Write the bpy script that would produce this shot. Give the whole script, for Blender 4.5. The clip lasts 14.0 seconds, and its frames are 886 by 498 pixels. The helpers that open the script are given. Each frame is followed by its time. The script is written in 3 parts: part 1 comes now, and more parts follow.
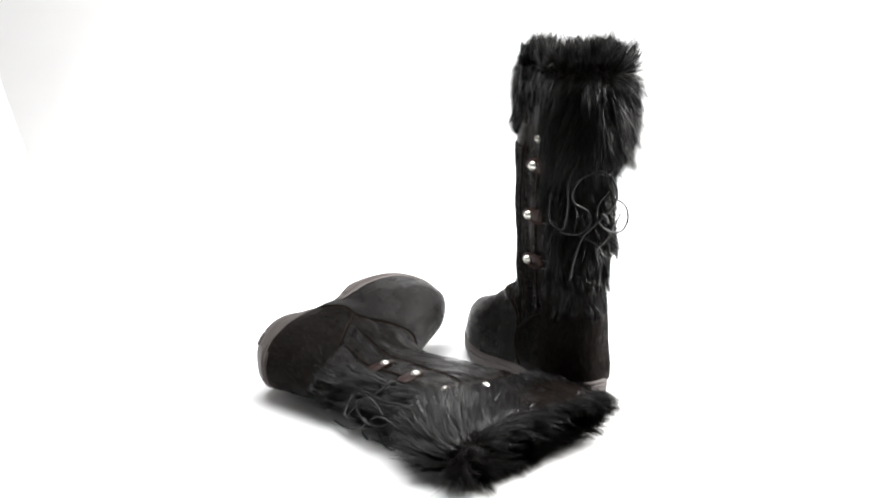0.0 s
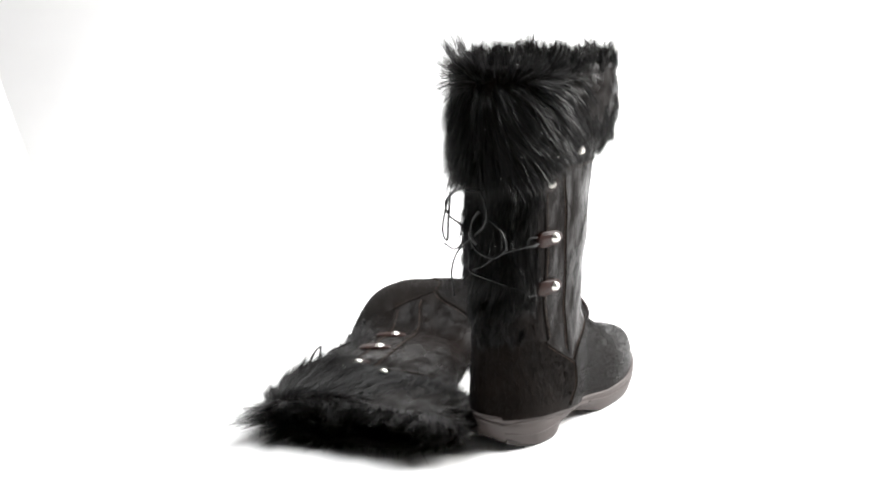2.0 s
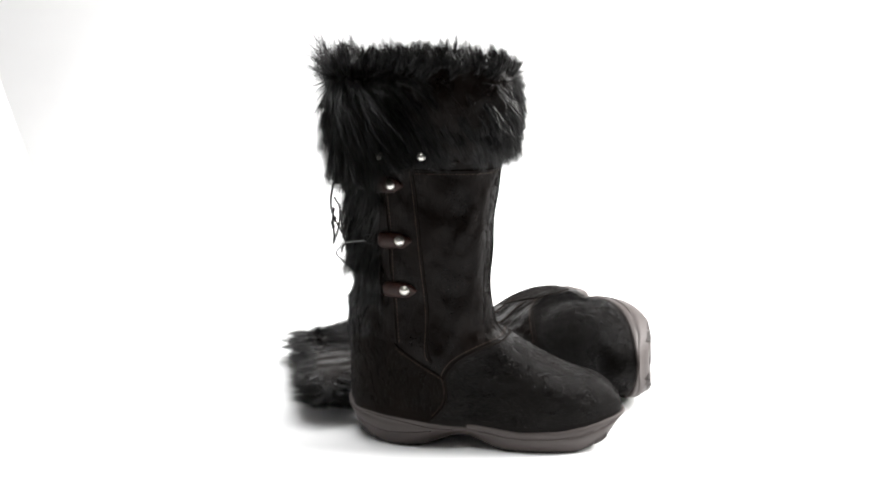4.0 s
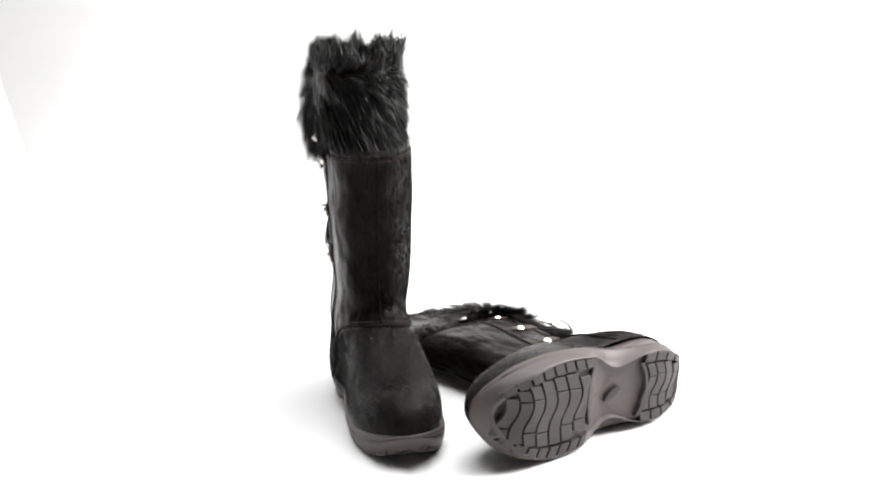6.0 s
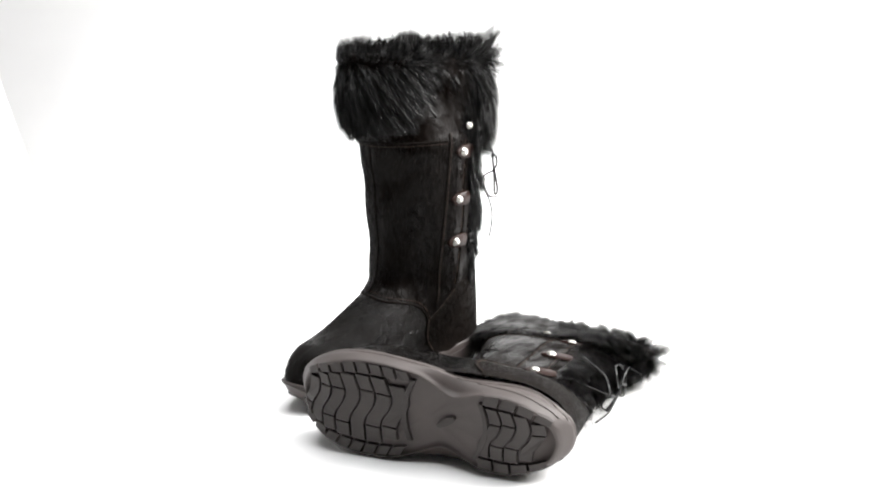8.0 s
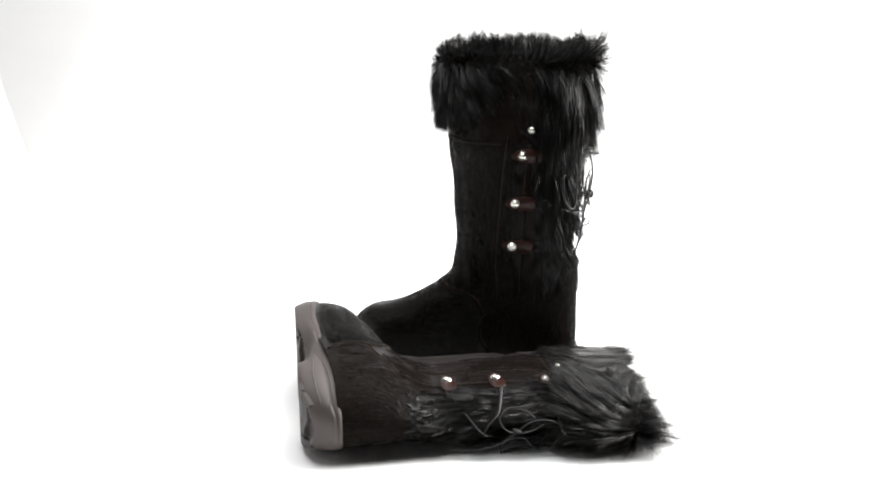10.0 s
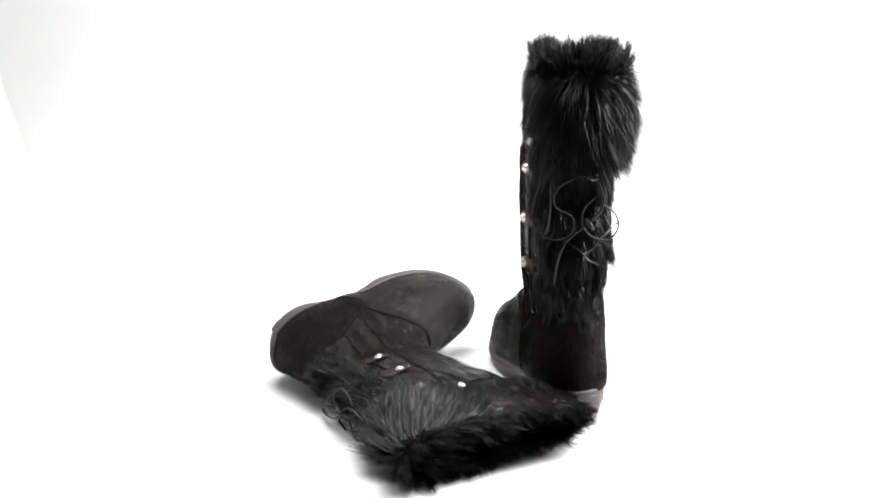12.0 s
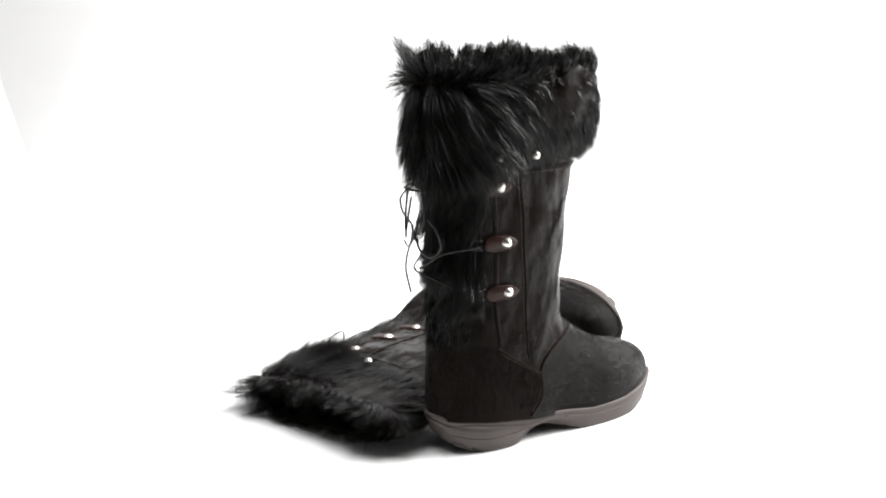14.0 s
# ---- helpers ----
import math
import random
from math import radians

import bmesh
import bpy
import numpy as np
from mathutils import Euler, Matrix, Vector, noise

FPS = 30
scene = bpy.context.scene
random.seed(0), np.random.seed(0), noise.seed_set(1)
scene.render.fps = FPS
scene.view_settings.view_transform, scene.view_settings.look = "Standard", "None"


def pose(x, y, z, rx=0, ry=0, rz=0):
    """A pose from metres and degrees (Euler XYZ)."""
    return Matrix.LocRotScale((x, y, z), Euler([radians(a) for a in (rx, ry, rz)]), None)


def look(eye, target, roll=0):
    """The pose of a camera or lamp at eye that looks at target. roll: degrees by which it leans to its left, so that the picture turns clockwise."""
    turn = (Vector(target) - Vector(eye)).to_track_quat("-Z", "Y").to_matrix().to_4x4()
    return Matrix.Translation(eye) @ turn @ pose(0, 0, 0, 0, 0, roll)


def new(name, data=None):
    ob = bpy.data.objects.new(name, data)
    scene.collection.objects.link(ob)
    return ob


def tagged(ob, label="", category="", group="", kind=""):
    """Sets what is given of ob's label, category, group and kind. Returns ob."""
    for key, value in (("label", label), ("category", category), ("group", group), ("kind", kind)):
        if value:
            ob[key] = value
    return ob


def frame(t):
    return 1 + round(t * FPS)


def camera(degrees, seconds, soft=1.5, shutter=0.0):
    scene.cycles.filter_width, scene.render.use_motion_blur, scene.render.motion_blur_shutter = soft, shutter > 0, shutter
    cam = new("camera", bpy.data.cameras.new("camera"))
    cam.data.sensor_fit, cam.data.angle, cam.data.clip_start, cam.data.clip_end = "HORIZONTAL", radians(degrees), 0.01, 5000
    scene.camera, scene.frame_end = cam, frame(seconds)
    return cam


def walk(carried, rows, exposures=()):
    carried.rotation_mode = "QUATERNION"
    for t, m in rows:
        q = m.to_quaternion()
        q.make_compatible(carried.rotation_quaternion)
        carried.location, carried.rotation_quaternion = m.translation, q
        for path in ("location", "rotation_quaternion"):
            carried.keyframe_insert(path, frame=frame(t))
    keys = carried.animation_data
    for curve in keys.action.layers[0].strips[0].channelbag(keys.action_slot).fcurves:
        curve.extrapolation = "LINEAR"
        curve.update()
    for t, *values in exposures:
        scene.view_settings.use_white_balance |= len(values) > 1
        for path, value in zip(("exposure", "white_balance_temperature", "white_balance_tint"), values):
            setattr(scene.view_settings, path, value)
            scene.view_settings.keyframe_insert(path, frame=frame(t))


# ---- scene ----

# camera: fixed on its stand, in front of a turning display
cam = camera(45.0, 14.0, soft=2.0)
CAM = pose(-0.0232, -1.07, 0.4234, 90 - 13.74, 0, 0) @ pose(0, 0, 0, 0, 0, -0.342)
walk(cam, [(0.0, CAM), (14.0, CAM)])

# degrees by which the turning display has turned, second by second
TURN = [(0.0, -3.4), (0.5, -18.4), (1.0, -35.0), (1.5, -49.4), (2.0, -64.8), (2.5, -79.4), (3.0, -92.6),
        (3.5, -108.6), (4.0, -124.4), (4.5, -140.8), (5.0, -157.8), (5.5, -175.2), (6.0, -192.6), (6.5, -209.4),
        (7.0, -224.6), (7.5, -239.4), (8.0, -252.8), (8.5, -266.2), (9.0, -281.2), (9.5, -296.8), (10.0, -312.4),
        (10.5, -327.8), (11.0, -343.4), (11.5, -360.0), (12.0, -376.2), (12.5, -396.6), (13.0, -413.6),
        (13.5, -429.8), (14.0, -444.7)]

# ---- light ----
world = bpy.data.worlds.new("studio")
scene.world = world
world.use_nodes = True
world.node_tree.nodes["Background"].inputs[0].default_value = (0.9, 0.95, 1.0, 1)
world.node_tree.nodes["Background"].inputs[1].default_value = 0.02


def softbox(name, eye, target, w, h, watts, colour=(1, 1, 1)):
    data = bpy.data.lights.new(name, "AREA")
    data.shape, data.size, data.size_y, data.energy, data.color = "RECTANGLE", w, h, watts, colour
    ob = new(name, data)
    ob.matrix_world = look(eye, target)
    return ob


softbox("key_softbox", (1.40, 0.22, 1.05), (0.05, 0, 0.2), 0.8, 1.0, 87, (1, 0.985, 0.97))
# unseen overhead fill, added to keep the paper floor white round the boots
softbox("top_floor_fill", (-0.05, 0.1, 1.45), (-0.05, 0.1001, 0), 1.2, 1.1, 37.5)
# unseen spot added to whiten the paper; its cone edge leaves one corner grey
spot = bpy.data.lights.new("backdrop_fill_spot", "SPOT")
spot.energy, spot.spot_size, spot.spot_blend, spot.shadow_soft_size = 230, radians(62), 0.28, 0.12
new("backdrop_fill_spot", spot).matrix_world = look((1.0, 0.2, 2.2), (0.64, 1.6, 0.03))


# ---- small tools ----
def step(a, b, x):
    q = np.clip((x - a) / (b - a), 0, 1)
    return q * q * (3 - 2 * q)


def spline(points, n, closed=False):
    """A smooth line through points, n samples from each to the next."""
    p = np.array(points, float)
    k = len(p)
    if closed:
        p = np.vstack([p[-1:], p, p[:2]])
        spans = k
    else:
        p = np.vstack([2 * p[0] - p[1], p, 2 * p[-1] - p[-2]])
        spans = k - 1
    out = []
    for i in range(spans):
        a, b, c, d = p[i:i + 4]
        for j in range(n):
            q = j / n
            out.append(0.5 * (2 * b + (c - a) * q + (2 * a - 5 * b + 4 * c - d) * q * q + (3 * b - a - 3 * c + d) * q ** 3))
    if not closed:
        out.append(p[-2])
    return np.array(out)


def part(name, verts, faces, material, parent=None, label="", smooth=True):
    """One mesh object from vertices and faces, under a thing or a part."""
    me = bpy.data.meshes.new(name)
    me.from_pydata(np.asarray(verts, float).tolist(), [], faces if isinstance(faces, list) else faces.tolist())
    me.materials.append(material)
    me.polygons.foreach_set("use_smooth", [smooth] * len(me.polygons))
    me.update()
    ob = new(name, me)
    if parent is not None:
        ob.parent = parent
    return tagged(ob, label)


def tube(points, radius, sides=6, flat=1.0):
    """A round or flattened cord along points, closed at its ends."""
    p = np.asarray(points, float)
    tang = np.gradient(p, axis=0)
    tang /= np.linalg.norm(tang, axis=1, keepdims=True) + 1e-9
    ref = np.array([0.3, 0.2, 0.93])
    verts, faces = [], []
    side = np.cross(tang[0], ref)
    for q, d in zip(p, tang):
        side = side - d * (side @ d)
        side /= np.linalg.norm(side) + 1e-9
        up = np.cross(d, side)
        for k in range(sides):
            a = 2 * math.pi * k / sides
            verts.append(q + radius * (math.cos(a) * side + flat * math.sin(a) * up))
    n = len(p)
    for i in range(n - 1):
        for k in range(sides):
            a, b = i * sides + k, i * sides + (k + 1) % sides
            faces.append((a, b, b + sides, a + sides))
    faces.append(tuple(range(sides))[::-1])
    faces.append(tuple((n - 1) * sides + k for k in range(sides)))
    return np.array(verts), faces


def grid_faces(rows, cols, wrap=True):
    i, j = np.meshgrid(np.arange(rows - 1), np.arange(cols if wrap else cols - 1), indexing="ij")
    j2 = (j + 1) % cols
    return np.stack([i * cols + j, i * cols + j2, (i + 1) * cols + j2, (i + 1) * cols + j], -1).reshape(-1, 4)


# ---- materials ----
def material(name, colour, rough, spec=0.5, metal=0.0, vary=0.3, scale=60.0, bump=0.0, bump_scale=900.0,
             stretch=(1, 1, 1), sheen=0.0, fine=0.0, rough_vary=0.0, swell=0.0):
    m = bpy.data.materials.new(name)
    m.use_nodes = True
    nt = m.node_tree
    b = nt.nodes["Principled BSDF"]
    b.inputs["Roughness"].default_value = rough
    b.inputs["Specular IOR Level"].default_value = spec
    b.inputs["Metallic"].default_value = metal
    b.inputs["Sheen Weight"].default_value = sheen
    b.inputs["Sheen Roughness"].default_value = 0.45
    tc = nt.nodes.new("ShaderNodeTexCoord")
    mp = nt.nodes.new("ShaderNodeMapping")
    mp.inputs["Scale"].default_value = stretch
    nt.links.new(tc.outputs["Object"], mp.inputs["Vector"])

    def noise_node(sc, detail):
        n = nt.nodes.new("ShaderNodeTexNoise")
        n.inputs["Scale"].default_value, n.inputs["Detail"].default_value = sc, detail
        nt.links.new(mp.outputs["Vector"], n.inputs["Vector"])
        return n

    big, small = noise_node(scale, 3), noise_node(bump_scale, 4)
    mix = nt.nodes.new("ShaderNodeMath")
    mix.operation = "MULTIPLY_ADD"
    mix.inputs[1].default_value = fine
    nt.links.new(small.outputs["Fac"], mix.inputs[0])
    nt.links.new(big.outputs["Fac"], mix.inputs[2])
    ramp = nt.nodes.new("ShaderNodeMapRange")
    ramp.inputs["From Min"].default_value, ramp.inputs["From Max"].default_value = 0.3 + fine * 0.4, 0.7 + fine * 0.6
    ramp.inputs["To Min"].default_value, ramp.inputs["To Max"].default_value = 1 - vary, 1 + vary
    nt.links.new(mix.outputs[0], ramp.inputs["Value"])
    tint = nt.nodes.new("ShaderNodeVectorMath")
    tint.operation = "SCALE"
    tint.inputs[0].default_value = colour
    nt.links.new(ramp.outputs[0], tint.inputs["Scale"])
    nt.links.new(tint.outputs[0], b.inputs["Base Color"])
    if rough_vary:
        rr = nt.nodes.new("ShaderNodeMapRange")
        rr.inputs["From Min"].default_value, rr.inputs["From Max"].default_value = 0.35, 0.65
        rr.inputs["To Min"].default_value, rr.inputs["To Max"].default_value = rough - rough_vary, rough + rough_vary
        nt.links.new(big.outputs["Fac"], rr.inputs["Value"])
        nt.links.new(rr.outputs[0], b.inputs["Roughness"])
    if bump:
        bp = nt.nodes.new("ShaderNodeBump")
        bp.inputs["Strength"].default_value, bp.inputs["Distance"].default_value = bump, 0.001
        nt.links.new(small.outputs["Fac"], bp.inputs["Height"])
        nt.links.new(bp.outputs["Normal"], b.inputs["Normal"])
        if swell:
            wide = noise_node(42, 1.5)
            sw = nt.nodes.new("ShaderNodeBump")
            sw.inputs["Strength"].default_value, sw.inputs["Distance"].default_value = swell, 0.014
            nt.links.new(wide.outputs["Fac"], sw.inputs["Height"])
            nt.links.new(sw.outputs["Normal"], bp.inputs["Normal"])
    return m


M_PAPER = material("white_paper", (0.86, 0.86, 0.86), 0.9, 0.2, vary=0.02, scale=3, bump=0.05)
M_WALL = material("grey_studio_paint", (0.12, 0.12, 0.12), 0.9, 0.2, vary=0.1, scale=2)
M_FUR = material("black_long_fur", (0.0028, 0.0022, 0.0021), 0.31, 0.31, vary=0.5, scale=45)
M_HAIR = material("black_short_hair", (0.0038, 0.0026, 0.0020), 0.38, 0.15, vary=0.5, scale=35)
M_HIDE = material("black_hair_hide", (0.0032, 0.0019, 0.0014), 0.28, 0.065, vary=0.5, scale=28, bump=0.6, bump_scale=700,
                  stretch=(1, 1, 0.6), sheen=0.02, fine=0.5, rough_vary=0.14, swell=0.7)
M_VAMP = material("brushed_black_hide", (0.0036, 0.0026, 0.0022), 0.36, 0.085, vary=0.45, scale=32, bump=0.8, bump_scale=1300,
                  stretch=(0.5, 1, 1), sheen=0.01, fine=0.6, rough_vary=0.15, swell=0.32)
M_VAMP_HAIR = material("short_brushed_hair", (0.0036, 0.0026, 0.0022), 0.30, 0.20, vary=0.5, scale=35)
M_SUEDE = material("black_brown_suede", (0.0046, 0.0029, 0.0021), 0.60, 0.04, vary=0.35, scale=40, bump=0.5, bump_scale=1500,
                   sheen=0.02, fine=0.4)
M_RUBBER = material("grey_brown_rubber", (0.057, 0.046, 0.043), 0.55, 0.4, vary=0.12, scale=25, bump=0.15, bump_scale=900)
# lugs toned darker than the sole: the arch's gloss is put into colour
M_OUTSOLE = material("outsole_rubber_toned_for_gloss", (0.036, 0.030, 0.028), 0.6, 0.35, vary=0.15, scale=30, bump=0.2, bump_scale=900)
M_LEATHER = material("dark_brown_leather", (0.016, 0.0048, 0.0028), 0.36, 0.2, vary=0.3, scale=120, bump=0.3)
M_LACE = material("black_leather_cord", (0.008, 0.008, 0.0082), 0.38, 0.34, vary=0.2, scale=200, bump=0.2)
M_THREAD = material("dark_brown_thread", (0.05, 0.032, 0.022), 0.7, 0.3, vary=0.2, scale=300)
M_METAL = material("nickel_plated_metal", (0.75, 0.73, 0.68), 0.30, 0.5, metal=1.0, vary=0.08, scale=300)

# ---- the studio ----
def sweep():
    """White paper: floor, curve and upright back in one sheet."""
    prof = [(-3.0, 0.0), (1.3, 0.0)]
    for k in range(1, 13):
        a = math.pi / 2 * k / 12
        prof.append((1.3 + 0.6 * math.sin(a), 0.6 - 0.6 * math.cos(a)))
    prof.append((1.9, 3.0))
    xs = np.linspace(-2.6, 2.6, 14)
    top = np.array([(x, y, z) for y, z in prof for x in xs])
    f = grid_faces(len(prof), len(xs), wrap=False)
    low = top.copy()
    for i, (y, z) in enumerate(prof):
        n = (0, -0.004) if i < 2 else ((0.004, 0) if i == len(prof) - 1 else (0.003, -0.003))
        low[i * 14:(i + 1) * 14, 1] += n[0]
        low[i * 14:(i + 1) * 14, 2] += n[1]
    faces = np.vstack([f, f[:, ::-1] + len(top)])
    ob = part("backdrop", np.vstack([top, low]), faces, M_PAPER)
    return tagged(ob, "seamless white paper sweep, floor and background in one", "backdrop", kind="structure")


def slab(name, lo, hi, mat, label, category):
    v = [(x, y, z) for x in (lo[0], hi[0]) for y in (lo[1], hi[1]) for z in (lo[2], hi[2])]
    f = [(0, 1, 3, 2), (4, 6, 7, 5), (0, 4, 5, 1), (2, 3, 7, 6), (0, 2, 6, 4), (1, 5, 7, 3)]
    return tagged(part(name, v, f, mat, smooth=False), label, category, kind="structure")


sweep()


def card():
    """A white card that leans outwards beside the display."""
    a, b = np.array([-0.546, 0.394, 0.0]), np.array([-0.661, 0.394, 0.447])
    side = np.array([-0.45, -0.48, 0.0])
    t = np.array([0.0, 0.004, 0.0])
    v = [a, b, b + side, a + side, a + t, b + t, b + side + t, a + side + t]
    f = [(0, 1, 2, 3), (7, 6, 5, 4), (0, 4, 5, 1), (1, 5, 6, 2), (2, 6, 7, 3), (3, 7, 4, 0)]
    return tagged(part("reflector_card", v, f, M_PAPER, smooth=False), "white foam card leaning on the paper floor", "reflector card")


card()
slab("wall_west", (-2.75, -3.2, -0.1), (-2.65, 2.2, 3.2), M_WALL, "dark grey painted studio wall", "wall")
slab("wall_east", (2.65, -3.2, -0.1), (2.75, 2.2, 3.2), M_WALL, "dark grey painted studio wall", "wall")
slab("wall_south", (-2.65, -3.2, -0.1), (2.65, -3.1, 3.2), M_WALL, "dark grey painted studio wall", "wall")
slab("wall_north", (-2.65, 2.1, -0.1), (2.65, 2.2, 3.2), M_WALL, "dark grey painted studio wall", "wall")
slab("ceiling", (-2.75, -3.2, 3.21), (2.75, 2.2, 3.3), M_WALL, "dark grey painted studio ceiling", "ceiling")
slab("floor", (-2.65, -3.1, -0.1), (2.65, 2.1, -0.008), M_WALL, "dark grey studio floor under the paper", "floor")


# ---- the boots: x to the toe, y to the inner side of the foot, z up, the ground at 0.010 ----
OUT_X = [-0.0570, -0.0540, -0.045, -0.030, -0.010, 0.020, 0.050, 0.080, 0.110, 0.140, 0.165, 0.184, 0.197, 0.204, 0.2065]
OUT_I = [0.0, 0.0120, 0.0220, 0.0305, 0.0365, 0.0375, 0.039, 0.0435, 0.0495, 0.0515, 0.0465, 0.0370, 0.0250, 0.0150, 0.006]
OUT_O = [0.0, -0.0125, -0.0230, -0.0320, -0.0385, -0.0385, -0.0350, -0.0355, -0.0375, -0.0360, -0.0300, -0.0210, -0.0110, -0.0030, 0.006]
TOP_X = [-0.06, 0.05, 0.080, 0.104, 0.126, 0.145, 0.162, 0.180, 0.194, 0.202, 0.2065]
TOP_Z = [0.150, 0.140, 0.124, 0.108, 0.0945, 0.085, 0.0795, 0.0755, 0.067, 0.057, 0.046]
inner_line = spline(list(zip(OUT_X, OUT_I)), 12)
outer_line = spline(list(zip(OUT_X, OUT_O)), 12)
top_line = spline(list(zip(TOP_X, TOP_Z)), 12)
front_line = spline([(0.0, 0.080), (0.10, 0.088), (0.127, 0.0835), (0.161, 0.080), (0.205, 0.0815), (0.243, 0.085), (0.283, 0.0895), (0.40, 0.098)], 10)
back_line = spline([(0.0, -0.054), (0.05, -0.0545), (0.09, -0.052), (0.133, -0.049), (0.20, -0.048), (0.257, -0.050), (0.30, -0.056), (0.40, -0.064)], 10)
half_line = spline([(0.0, 0.040), (0.05, 0.0415), (0.09, 0.0385), (0.15, 0.0395), (0.20, 0.0430), (0.26, 0.0440), (0.30, 0.0455), (0.40, 0.048)], 10)


def at(line, x):
    return np.interp(x, line[:, 0], line[:, 1])


def outside(x, y, z):
    """Below 0 inside the upper, above 0 outside it."""
    i, o = at(inner_line, x), at(outer_line, x)
    hw, yc = np.maximum((i - o) / 2 - 0.001, 1e-4), (i + o) / 2
    top = at(top_line, x)
    foot = (np.abs((y - yc) / hw) ** 2.8 + np.abs((z - 0.026) / (top - 0.026)) ** 2.8) ** 0.357 - 1
    foot = np.where((x > 0.206) | (x < -0.057), 1.0, foot)
    xf, xb, b = at(front_line, z), at(back_line, z), at(half_line, z)
    dy = y - 0.003 + 0.010 * step(0.265, 0.335, z) + 0.005 * (1 - step(0.10, 0.15, z))
    slim = np.where(x > (xf + xb) / 2, 0.30, 0.0) * step(0.12, 0.27, z)
    p = np.where(dy > 0, 1.95 - slim, 2.35 - 0.4 * step(0.27, 0.32, z) + 0.9 * step(0.0, 0.03, x - (xf + xb) / 2) * step(0.12, 0.16, z))
    b = np.where(dy > 0, b * (0.94 - 0.07 * step(0.26, 0.31, z)), b)
    leg = (np.abs((x - (xf + xb) / 2) / ((xf - xb) / 2)) ** p + np.abs(dy / b) ** p) ** (1 / p) - 1
    leg = leg + 0.012 * np.sin(z * 95 + 3 * x / 0.05) * step(0.10, 0.14, z) * (1 - step(0.24, 0.27, z))
    h = np.clip(0.5 + 0.5 * (leg - foot) / 0.13, 0, 1)
    return leg * (1 - h) + foot * h - 0.13 * h * (1 - h)


def centre(z):
    return 0.018 + 0.032 * (1 - step(0.05, 0.11, z))


def surf(phi, z, lift=0.0):
    """The place on the upper at an angle round its axis (0 at the toe) and a height."""
    phi, z = np.broadcast_arrays(np.asarray(phi, float), np.asarray(z, float))
    c, s, cx = np.cos(phi), np.sin(phi), centre(z)
    lo, hi = np.zeros(phi.shape), np.full(phi.shape, 0.2)
    for _ in range(26):
        mid = (lo + hi) / 2
        inn = outside(cx + c * mid, s * mid, z) < 0
        lo, hi = np.where(inn, mid, lo), np.where(inn, hi, mid)
    r = lo + lift
    return np.stack([cx + c * r, s * r, z], -1)


def normal(phi, z):
    e = 0.01
    a = surf(phi + e, z) - surf(phi - e, z)
    b = surf(phi, z + 0.0015) - surf(phi, z - 0.0015)
    n = np.cross(a, b)
    return n / (np.linalg.norm(n, axis=-1, keepdims=True) + 1e-12)


def side_angle(x, z, side):
    """The angle at which the upper has this x, on the inner (1) or outer (-1) side."""
    ph = np.linspace(0.02, math.pi - 0.02, 400)
    xs = surf(side * ph, np.full(400, z))[:, 0]
    return side * ph[np.argmin(np.abs(xs - x))]


VAMP_PHI, VAMP_Z = [0, 0.35, 0.7, 1.05, 1.34, 1.48, 1.72, 2.0], [0.113, 0.110, 0.102, 0.091, 0.081, 0.072, 0.056, 0.040]
HEEL_PHI, HEEL_Z = [1.36, 1.75, 2.11, 2.6, math.pi], [0.080, 0.098, 0.112, 0.117, 0.118]
vamp_edge = spline(list(zip(VAMP_PHI, VAMP_Z)), 12)
heel_edge = spline(list(zip(HEEL_PHI, HEEL_Z)), 12)


def cuff_low(phi):
    inner = np.exp(-((phi - 1.15) / 0.75) ** 2)
    return 0.284 - 0.016 * (0.5 - 0.5 * np.cos(phi)) ** 4 + 0.014 * inner


def cuff_surf(phi, s, lift=0.0):
    """The turned-down fur cuff, from its lower edge (0) to its rim (1)."""
    z = cuff_low(phi) + (0.366 - cuff_low(phi)) * s
    thick = (0.35 + 0.65 * np.cos(phi) ** 2) * (1 - 0.9 * step(0.2, 0.9, np.sin(phi)))
    return surf(phi, z, lift=0.003 - 0.002 * step(0.3, 1.0, np.sin(phi)) + 0.0075 * thick * np.sin(np.pi * np.clip(s, 0, 1)) ** 0.8 + 0.012 * step(0, 0.5, s) * np.exp(-((phi - 2.55) / 0.45) ** 2)
                - 0.009 * step(0.2, 0.7, s) * np.exp(-((phi + 2.0) / 0.5) ** 2) - 0.004 * np.exp(-((phi - 1.5) / 0.45) ** 2) + 0.005 * step(0, 0.3, s) * np.exp(-((phi + 0.4) / 0.35) ** 2) - 0.004 * np.exp(-((phi + 1.25) / 0.4) ** 2)
                - 0.007 * step(0, 0.4, s) * np.exp(-((phi - 0.9) / 0.5) ** 2) + lift)


